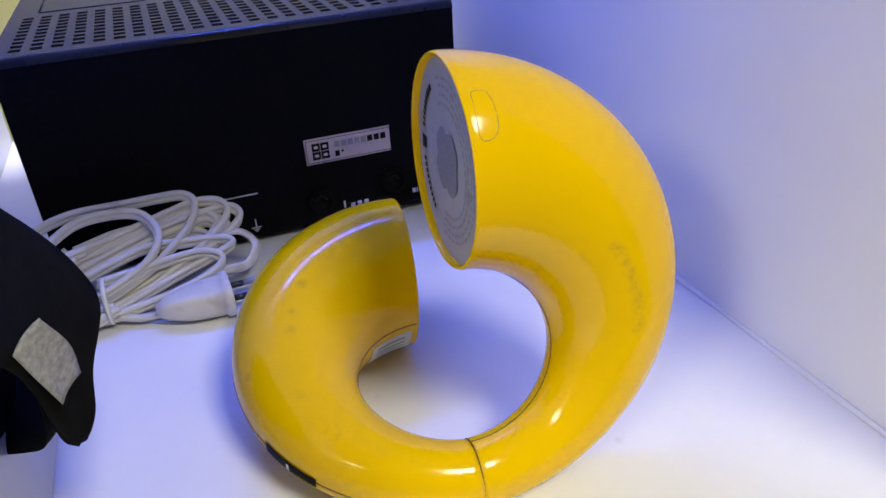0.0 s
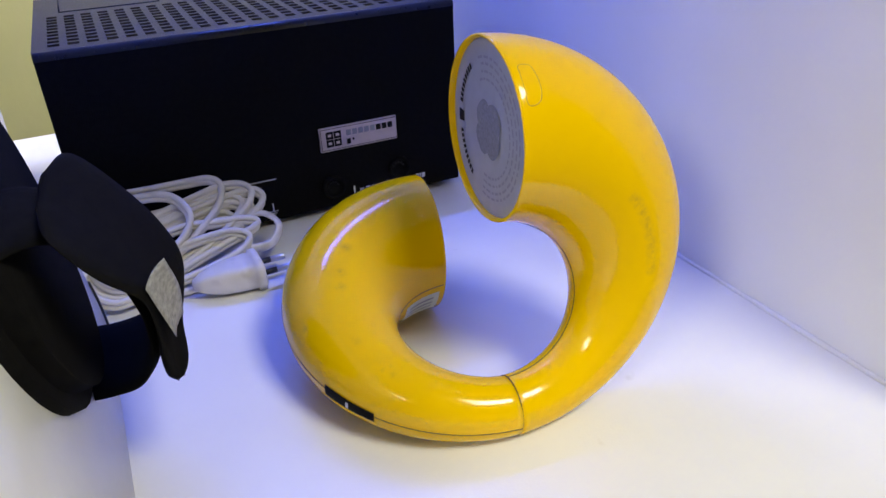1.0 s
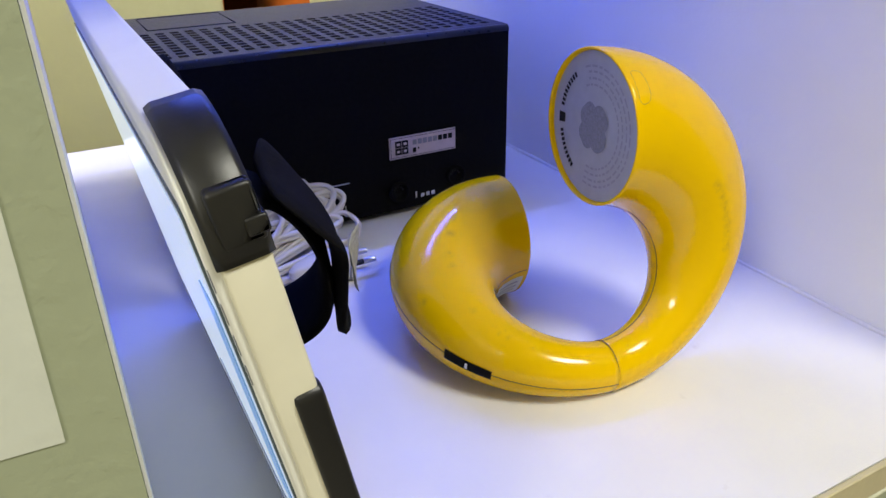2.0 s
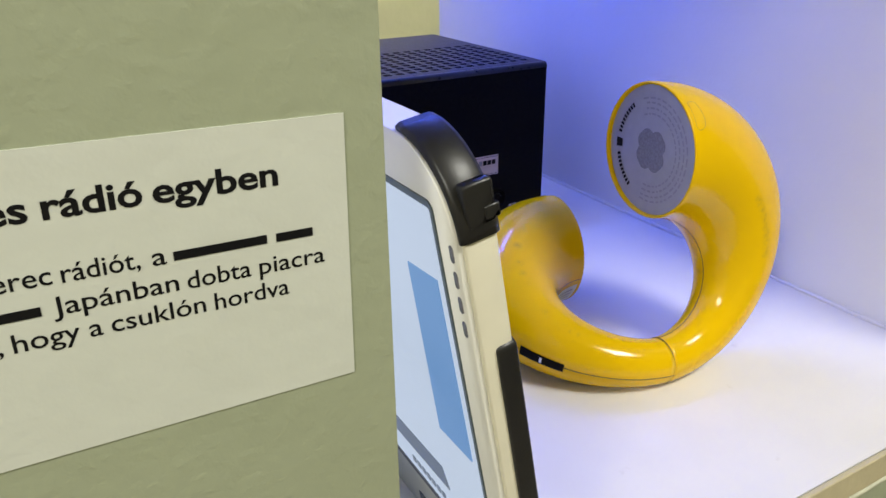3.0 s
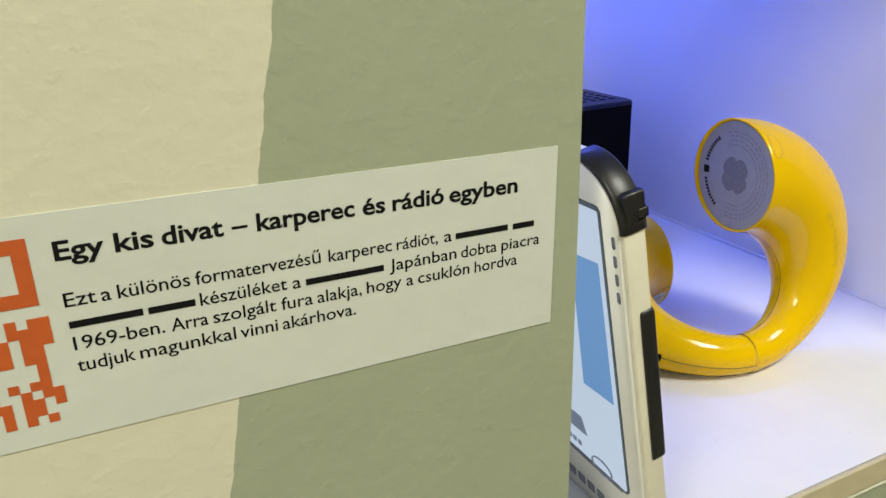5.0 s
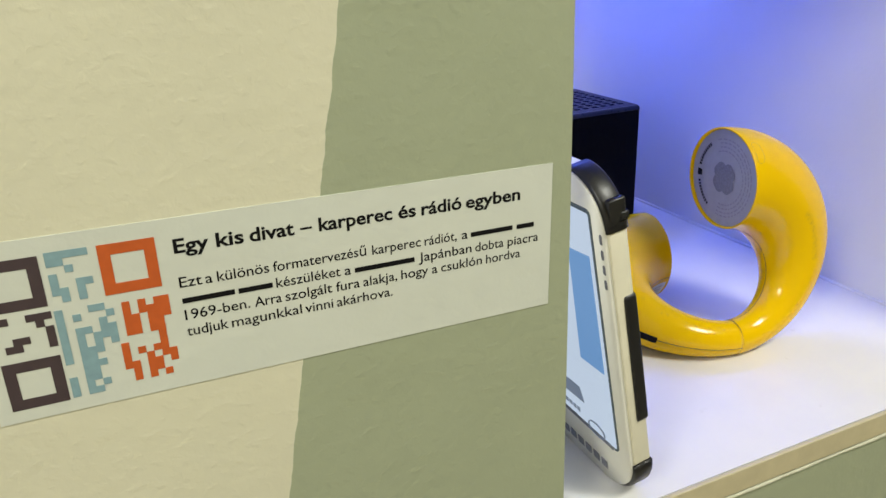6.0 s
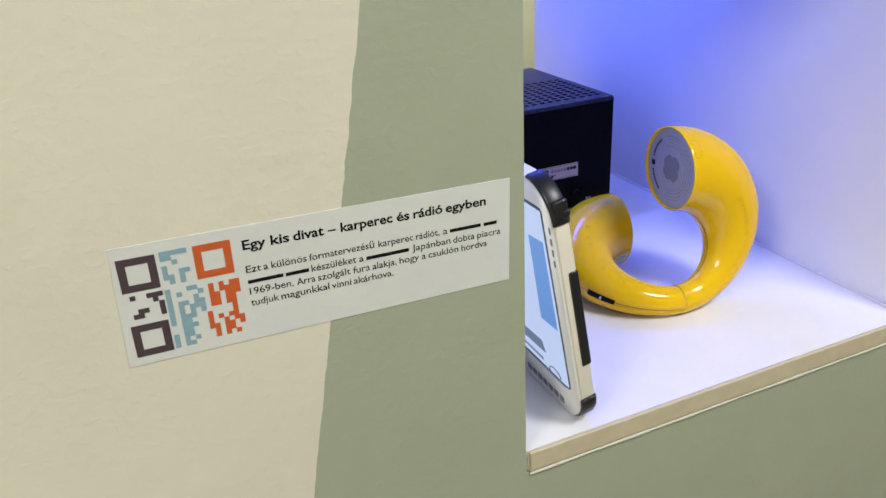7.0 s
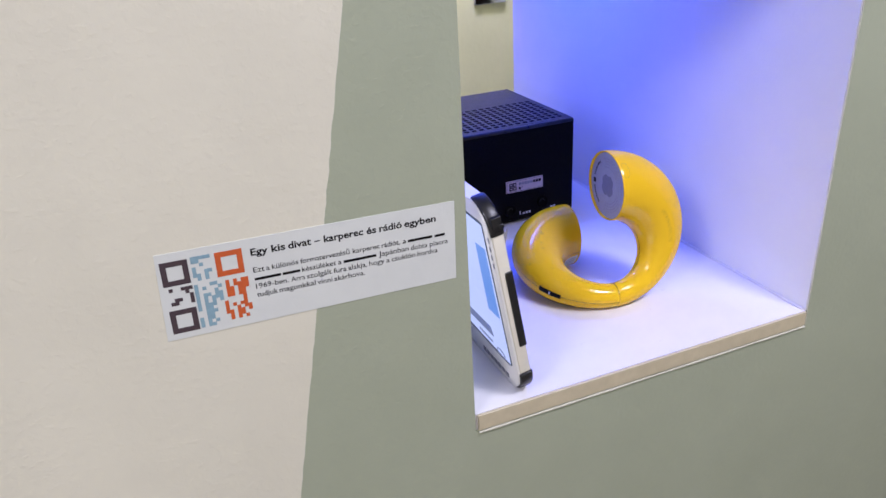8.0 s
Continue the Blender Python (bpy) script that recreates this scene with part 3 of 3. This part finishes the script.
def cpart(name, bm, material, label="", parent=cord):
    bmesh.ops.translate(bm, verts=bm.verts, vec=-Vector((0.11, 0.30, 0)))
    return part(name, bm, material, parent, label)


# loops of twin flex in the bundle's own slanting plane: millimetres across and up, and how far each lies in front
SLANT = radians(48)
BASE, UPV, OUTV = Vector((0.103, 0.2885, 0.004)), Vector((0, math.cos(SLANT), math.sin(SLANT))), Vector((0, -math.sin(SLANT), math.cos(SLANT)))
LOOPS = (
    (-1.5, ((-53, 50), (-43, 57), (-26, 61), (-1, 61), (16, 61), (30, 60), (35, 53), (28, 40), (5, 22), (-23, 9))),
    (2.5, ((-44, 44), (-27, 54), (-10, 56), (5, 53), (12, 44), (12, 35), (4, 25), (-10, 17), (-23, 12))),
    (-3.5, ((-35, 39), (-10, 44), (21, 52), (37, 55), (49, 52), (50, 43), (29, 26), (2, 12), (-20, 5))),
    (-5.0, ((-31, 30), (-1, 40), (25, 46), (44, 49), (55, 48), (57, 41), (44, 31), (17, 18), (-18, 3))),
    (-6.5, ((-31, 42), (-8, 47), (14, 47), (31, 45), (41, 43), (44, 36), (29, 27), (5, 17), (-21, 8))),
    (-2.5, ((-27, 25), (3, 34), (26, 33), (44, 31), (50, 27), (42, 23), (19, 16), (-20, 2))),
    (0.5, ((-22, 20), (5, 23), (29, 25), (40, 22), (42, 17), (33, 11), (11, 5), (-22, 0))),
    (-7.5, ((-37, 40), (-20, 42), (-2, 40), (13, 34), (14, 30), (1, 22), (-22, 13))),
    (0.0, ((-16, 4), (-28, 1), (-40, 3), (-48, 13), (-47, 26), (-38, 36), (-24, 40))),
    (3.0, ((-16, 5), (-28, 5), (-38, 9), (-44, 18), (-40, 28), (-30, 34))),
    (-3.5, ((-16, 3), (-30, 3), (-43, 8), (-50, 20), (-46, 33), (-34, 42))),
    (4.5, ((-14, 3), (-26, -1), (-37, -2), (-46, 4), (-50, 14), (-44, 24))),
    (-6.0, ((-16, 8), (-28, 12), (-36, 20), (-36, 30), (-28, 37))),
)
INNER = tuple((out - 2.2, tuple((-22 + (u + 22) * 0.9, 8 + (v - 8) * 0.9 - 1) for u, v in way)) for out, way in LOOPS[2:5])
for out, way in LOOPS + INNER:
    c = [BASE + Vector((u / 1000, 0, 0)) + UPV * v / 1000 + OUTV * out / 1000 for u, v in way]
    pts = [Vector((p.x, p.y, max(p.z, 0.002))) for p in spline(c, 9)]
    bm = tube_bm(pts, 0.0019, 8)
    tube_bm([p + Vector((0.0009, -0.0004, 0.0029)) for p in pts], 0.0019, 8, bm)
    cpart("cord_loop", bm, CORD)
c = [BASE + Vector((u / 1000, 0, 0)) + UPV * v / 1000 - OUTV * 0.004 for u, v in ((38, 31), (47, 35), (57, 34), (63, 25), (56, 15), (42, 14))]
cpart("cord_loop", tube_bm(spline(c, 10), 0.0034, 8, flat=0.5), CORD)
c = [TIE + Vector((0.002, -0.002, -0.002)), (0.100, 0.284, 0.0045), (0.118, 0.280, 0.0075)]
cpart("cord_lead", tube_bm(spline(c, 10), 0.0022, 8), CORD)
cpart("cable_tie", tube_bm([TIE + Vector((0.002, 0.011 * math.cos(q), 0.006 + 0.012 * math.sin(q))) for q in (k * math.pi / 12 for k in range(25))], 0.0012, 6), TABSIDE)


def plug():
    o, d = Vector((0.1075, 0.2785, 0.0097)), Vector((0.030, 0.001, 0)).normalized()
    k = 1.28
    s = Vector((-d.y, d.x, 0))
    rows = []
    for t, w, h in ((0, 0.002, 0.002), (0.004, 0.0045, 0.0042), (0.012, 0.0075, 0.0062), (0.022, 0.0092, 0.0066), (0.0265, 0.0094, 0.0066), (0.027, 0.0108, 0.0075), (0.030, 0.0108, 0.0075), (0.0305, 0.0098, 0.0066)):
        rows.append([o + d * t * k + s * w * k * math.copysign(abs(math.cos(q)) ** 0.5, math.cos(q)) + Vector((0, 0, k * h * 0.98 * math.copysign(abs(math.sin(q)) ** 0.6, math.sin(q)))) for q in (2 * math.pi * i / 24 for i in range(24))])
    bm, vs = grid_bm(rows, close_u=True)
    bm.faces.new(vs[0])
    bm.faces.new(vs[-1])
    body = cpart("plug_body", bm, CORD, "flat white plug")
    for sg in (-1, 1):
        a = o + d * 0.030 * k + s * sg * 0.0068
        cpart("pin_sleeve", tube_bm([a, a + d * 0.008], 0.0018, 12), BLACK, "black sleeved pin", body)
        cpart("pin_tip", tube_bm([a + d * 0.008, a + d * 0.016, a + d * 0.0165], 0.0019, 12), METAL, "", body)


plug()

# ---- the tablet in its white and black case ----
TM = Matrix(((0, -0.1721, 0.9851, 0.04713), (1, 0, 0, 0.00293), (0, 0.9851, 0.1721, 0.0), (0, 0, 0, 1)))
TW, TH, TT, TR = 0.270, 0.1893, 0.0118, 0.025
tablet = thing("tablet", "white tablet in a black-cornered rugged case, leaning on its edge", "tablet", TM)
part("case", prism_bm(rounded(0, TW, 0.0015, TH, TR, 10), 0, TT, 0.003), TABWHITE, tablet)
part("side_rail", prism_bm(rounded(-0.0012, 0.006, 0.027, 0.1683, 0.0015, 4), 0.0020, TT + 0.0004, 0.0008, 2), TABSIDE, tablet, "ivory side rail of the case")


def bumper(start, stop, z0, z1, out, name="bumper", inner=-0.0015):
    ol = rounded(0, TW, 0.0015, TH, TR, 10)
    n = len(ol)
    seq = [ol[k % n] for k in range(start, stop + 1)]
    rows = []
    for i, (x, y) in enumerate(seq):
        a, b = seq[max(i - 1, 0)], seq[min(i + 1, len(seq) - 1)]
        tx, ty = b[0] - a[0], b[1] - a[1]
        l = math.hypot(tx, ty) or 1
        nx, ny = ty / l, -tx / l
        rows.append([(x + nx * o, y + ny * o, z) for o, z in ((inner, z0), (out * 0.6, z0), (out, z0 + 0.0015), (out, z1 - 0.0015), (out * 0.6, z1), (inner, z1))])
    bm, vs = grid_bm(rows, close_u=True)
    bm.faces.new(vs[0])
    bm.faces.new(list(reversed(vs[-1])))
    return part(name, bm, RUBBER, tablet, "black rubber corner")


# outline indices: 0-10 far bottom corner, 11-21 far top, 22-32 near top, 33-43 near bottom
bumper(22, 32, 0.0012, TT + 0.0012, 0.0020)
bumper(33, 43, 0.0012, TT + 0.0014, 0.0022)
bumper(11, 21, 0.0005, TT + 0.0010, 0.0016)
bumper(1, 10, 0.0030, TT + 0.0010, 0.0014)
part("bumper_clip", box_bm(-0.0020, 0.002, 0.1675, 0.1800, 0.0036, TT + 0.0008, 0.0010), RUBBER, tablet, "black clip of the corner bumper")
part("bumper_lug", box_bm(-0.0025, 0.002, 0.1690, 0.1730, TT - 0.003, TT + 0.0016, 0.0006), RUBBER, tablet, "black clip of the corner bumper")
part("side_grip", prism_bm(rounded(-0.0024, 0.004, 0.054, 0.1304, 0.003, 4), 0.0062, TT + 0.0012, 0.0010, 2), RUBBER, tablet, "black rubber side grip")
SB, ST = 0.0300, 0.1740
screen = part("screen_glass", prism_bm(rounded(0.0087, TW - 0.0087, SB, ST, 0.003, 4), -0.0006, 0.002), SCREENRIM, tablet, "dark rim round the screen", smooth=False)
part("display", prism_bm(rounded(0.0099, TW - 0.0099, SB + 0.002, ST - 0.002, 0.001, 2), -0.0009, 0.0), SCREEN, screen, "bright white and blue screen", smooth=False)


def flat(name, pts, z, material, parent):
    return part(name, prism_bm(pts, z, z + 0.0004), material, parent, smooth=False)


flat("blue_panel", [(0.0124, 0.0805), (0.0335, 0.0799), (0.0305, 0.1477), (0.0124, 0.1491)], -0.0012, SCREENBLUE, screen)
flat("grey_panel", [(0.037, 0.0467), (0.140, 0.0430), (0.140, 0.0524), (0.0400, 0.0561)], -0.0012, SCREENGREY, screen)
for k in range(7):
    x = 0.043 + 0.004 * k
    flat("print_bar", [(x, 0.0364), (x + 0.0026, 0.0364), (x + 0.0026, 0.0392), (x, 0.0392)], -0.0012, SCREENGREY, screen)
bm = tube_bm([(0.0275 + 0.0075 * math.cos(q), 0.0340 + 0.0042 * math.sin(q), -0.0011) for q in (k * math.pi / 14 for k in range(29))], 0.00045, 6, caps=False)
flat("dark_edge", [(0.0130, SB - 0.0004), (TW - 0.0130, SB - 0.0004), (TW - 0.0130, SB + 0.0014), (0.0130, SB + 0.0014)], -0.0012, DARKGREY, screen)
part("home_mark", bm, SCREENGREY, screen)
for k in range(7):
    x = 0.0225 + 0.0078 * k
    flat("print_bar", [(x, 0.0085), (x + 0.0055, 0.0085), (x + 0.0055, 0.0135), (x, 0.0135)], -0.0004, DARKGREY, tablet)
for k in range(4):
    part("speaker_slot", prism_bm(rounded(0.0014, 0.0034, 0.1348 + 0.0079 * k, 0.1400 + 0.0079 * k, 0.0010, 4), -0.0002, 0.002), DARKGREY, tablet)

# ---- the hand strap behind the tablet ----


TI = TM.inverted()


def tpart(name, bm, material, label="", parent=tablet):
    bmesh.ops.transform(bm, matrix=TI, verts=bm.verts)
    return part(name, bm, material, parent, label)


ring = [(0.158 + 0.066 * math.cos(q), 0.1100 + 0.066 * math.sin(q)) for q in (2 * math.pi * k / 48 for k in range(48))]
part("swivel_plate", prism_bm(ring, TT - 0.001, TT + 0.004, 0.0015, 2), NEOPRENE, tablet, "round black swivel plate")
ring = [(0.158 + 0.060 * math.cos(q), 0.1100 + 0.060 * math.sin(q)) for q in (2 * math.pi * k / 48 for k in range(48))]
part("swivel_ridge", prism_bm(ring, TT + 0.003, TT + 0.0110, 0.0020, 2), NEOPRENE, tablet, "round black swivel plate")


def ribbon(near, far, thick, bulge=0.0, n=10, across=10, lift=0.0):
    """A padded band between two edge lines, bulging outwards, thin along its rims."""
    a, b = spline(near, n), spline(far, n)
    k = len(a)
    mids = [[a[i].lerp(b[i], j / across) for j in range(across + 1)] for i in range(k)]
    rows = []
    for i in range(k):
        row = [[], []]
        for j in range(across + 1):
            p = mids[i][j]
            u = mids[min(i + 1, k - 1)][j] - mids[max(i - 1, 0)][j]
            v = mids[i][min(j + 1, across)] - mids[i][max(j - 1, 0)]
            nrm = v.cross(u)
            nrm = nrm.normalized() if nrm.length > 1e-12 else Vector((1, 0, 0))
            f = j / across
            rim = math.sqrt(max(0.02, min(1, 5 * min(f, 1 - f)) * min(1, 0.25 * min(i, k - 1 - i) + 0.15)))
            q = p + nrm * (bulge * 4 * f * (1 - f) + lift)
            row[0].append(q + nrm * thick * 0.5 * rim)
            row[1].append(q - nrm * thick * 0.5 * rim)
        rows.append(row[0] + row[1][::-1])
    bm, vs = grid_bm(rows, close_u=True)
    bm.faces.new(vs[0])
    bm.faces.new(list(reversed(vs[-1])))
    bmesh.ops.recalc_face_normals(bm, faces=bm.faces[:])
    return bm


tpart("hand_strap", ribbon([(0.0319, 0.1048, 0.1119), (0.0456, 0.1046, 0.1256), (0.0600, 0.1190, 0.1222), (0.0725, 0.1210, 0.1083), (0.0790, 0.1200, 0.0908), (0.0790, 0.1200, 0.0723), (0.0726, 0.1322, 0.0545), (0.0609, 0.1502, 0.0405), (0.0452, 0.1695, 0.0283)],
                           [(0.0319, 0.1581, 0.1136), (0.0456, 0.1578, 0.1273), (0.0631, 0.1575, 0.1235), (0.0787, 0.1592, 0.1079), (0.0884, 0.1580, 0.0914), (0.0894, 0.1669, 0.0727), (0.0825, 0.1810, 0.0568), (0.0688, 0.1932, 0.0467), (0.0471, 0.2087, 0.0395)], 0.0045), NEOPRENE, "padded black hand strap")
NEAR = [(0.0592, 0.1229, 0.1319), (0.0611, 0.1071, 0.1291), (0.0708, 0.0971, 0.1190), (0.0809, 0.1017, 0.1055), (0.0828, 0.1085, 0.0899), (0.0828, 0.1128, 0.0752), (0.0828, 0.1172, 0.0655), (0.0847, 0.1206, 0.0601)]
BACK = [(0.0622, 0.1407, 0.1367), (0.0700, 0.1584, 0.1357), (0.0817, 0.1642, 0.1201), (0.0928, 0.1645, 0.1011), (0.0972, 0.1603, 0.0855), (0.0917, 0.1434, 0.0720), (0.0903, 0.1314, 0.0634), (0.0872, 0.1230, 0.0598)]
tpart("strap_flap", ribbon(NEAR, BACK, 0.0045, 0.0015), NEOPRENE, "black strap flap with a rounded tip")
TAG_NEAR = [(0.0838, 0.1022, 0.1080), (0.0866, 0.1055, 0.0965), (0.0893, 0.1092, 0.0850)]
TAG_FAR = [(0.0912, 0.1093, 0.1130), (0.0940, 0.1190, 0.0975), (0.0935, 0.1235, 0.0840)]
tag = tpart("woven_tag", ribbon(TAG_NEAR, TAG_FAR, 0.0010, 0.0010, 6, 6, 0.0016), WOVEN, "grey woven tag")
low, high = spline(TAG_NEAR, 12), spline(TAG_FAR, 12)
for k in range(7):
    i = 2 + 3 * k
    edge = [[low[j].lerp(high[j], f) for j in (i, i + 1, i + 2)] for f in (0.42, 0.72)]
    tpart("print_bar", ribbon(edge[0], edge[1], 0.0006, 0.0, 3, 4, 0.0038), PALEINK, "", tag)

# ---- the label on the pier ----
label = thing("wall_label", "white paper label with printed text stuck on the wall", "label", pose(-0.2234, -0.0001, 0.1421, 0, 1.4022, 0))
LW, LH = 0.2119, 0.0635
bm = bmesh.new()
sheet_rim = [(0.0003, 0.0), (LW, 0.0), (LW, LH), (0.0026, LH)]
fronts, backs = [[bm.verts.new((x, y, z)) for x, z in sheet_rim] for y in (-0.0003, 0.0004)]
bm.faces.new(fronts)
bm.faces.new(backs[::-1])
for i in range(4):
    bm.faces.new((fronts[i], backs[i], backs[(i + 1) % 4], fronts[(i + 1) % 4]))
part("sheet", bm, PAPER, label, smooth=False)


def text_mesh(body, size, bold, width=None):
    cu = bpy.data.curves.new("text", "FONT")
    cu.body, cu.size = body, size
    cu.offset = bold
    cu.resolution_u = 3
    ob = bpy.data.objects.new("text", cu)
    scene.collection.objects.link(ob)
    dg = bpy.context.evaluated_depsgraph_get()
    me = bpy.data.meshes.new_from_object(ob.evaluated_get(dg))
    bpy.data.objects.remove(ob)
    xs = [v.co.x for v in me.vertices]
    k = width / (max(xs) - min(xs)) if width else 1.0
    me.transform(Matrix.Diagonal((k, 1, 1, 1)))
    return me


def line(name, words, z, size, bold=0.0):
    """One printed line of (word, start, end); brand words (*) are plain bars."""
    base = z
    for word, a, b in words:
        z = base - 0.007 * (a - 0.0626)
        if word == "*":
            part(name, box_bm(a, b, -0.00045, -0.0002, z + size * 0.06, z + size * 0.40), INK, label, smooth=False)
            continue
        me = text_mesh(word, size, bold, b - a)
        me.transform(pose(a - min(v.co.x for v in me.vertices), -0.0004, z, 90, 0, 0))
        me.materials.append(INK)
        new(name, me).parent = label


line("title_line", [("Egy", 0.0626, 0.0742), ("kis", 0.0766, 0.0860), ("divat", 0.0880, 0.1039), ("–", 0.1061, 0.1104), ("karperec", 0.1129, 0.1414), ("és", 0.1438, 0.1510), ("rádió", 0.1533, 0.1704), ("egyben", 0.1722, 0.1968)], 0.0509, 0.0072, 0.00017)
line("text_line", [("Ezt", 0.0626, 0.0702), ("a", 0.0713, 0.0737), ("különös", 0.0753, 0.0935), ("formatervezésű", 0.0949, 0.1302), ("karperec", 0.1326, 0.1526), ("rádiót,", 0.1542, 0.1681), ("a", 0.1703, 0.1730), ("*", 0.1744, 0.1934), ("*", 0.1954, 0.2035)], 0.0381, 0.0056, 0.00003)
line("text_line", [("*", 0.0627, 0.0806), ("*", 0.0819, 0.0941), ("készüléket", 0.0954, 0.1197), ("a", 0.1213, 0.1238), ("*", 0.1253, 0.1497), ("Japánban", 0.1516, 0.1746), ("dobta", 0.1763, 0.1894), ("piacra", 0.1912, 0.2059)], 0.0317, 0.0056, 0.00003)
line("text_line", [("1969-ben.", 0.0628, 0.0853), ("Arra", 0.0870, 0.0968), ("szolgált", 0.0982, 0.1160), ("fura", 0.1175, 0.1269), ("alakja,", 0.1283, 0.1422), ("hogy", 0.1439, 0.1554), ("a", 0.1570, 0.1594), ("csuklón", 0.1610, 0.1793), ("hordva", 0.1812, 0.1973)], 0.0257, 0.0056, 0.00003)
line("text_line", [("tudjuk", 0.0626, 0.0769), ("magunkkal", 0.0781, 0.1038), ("vinni", 0.1051, 0.1159), ("akárhova.", 0.1173, 0.1400)], 0.0194, 0.0056, 0.00003)


def block(x, z, w, h, material, name="colour_block"):
    part(name, box_bm(x, x + w, -0.00045, -0.0002, z, z + h), material, label, smooth=False)


def outlined(x, z, w, material):
    """A plain hollow square of four bars."""
    t = w * 0.21
    for bx, bz, bw, bh in ((x, z, w, t), (x, z + w - t, w, t), (x, z + t, t, w - 2 * t), (x + w - t, z + t, t, w - 2 * t)):
        block(bx, bz, bw, bh, material)


outlined(0.0047, 0.0400, 0.0174, BROWNINK)
outlined(0.0048, 0.0046, 0.0174, BROWNINK)
rng = random.Random(11)


def patches(x, z, cols, rows, share, material):
    """A loose scatter of plain square patches on a coarse raster."""
    step = 0.00252
    for i in range(cols):
        j = 0
        while j < rows:
            tall = rng.choice((1, 1, 2, 3))
            if rng.random() < share:
                tall = min(tall, rows - j)
                block(x + i * step, z + j * step, step, step * tall, material, "colour_patch")
            j += tall


patches(0.0048, 0.0255, 7, 5, 0.42, BROWNINK)
patches(0.0240, 0.0403, 5, 7, 0.45, BLUEINK)
patches(0.0232, 0.0050, 7, 13, 0.48, BLUEINK)
outlined(0.0393, 0.0400, 0.0178, ORANGE)
patches(0.0409, 0.0064, 7, 12, 0.46, ORANGE)
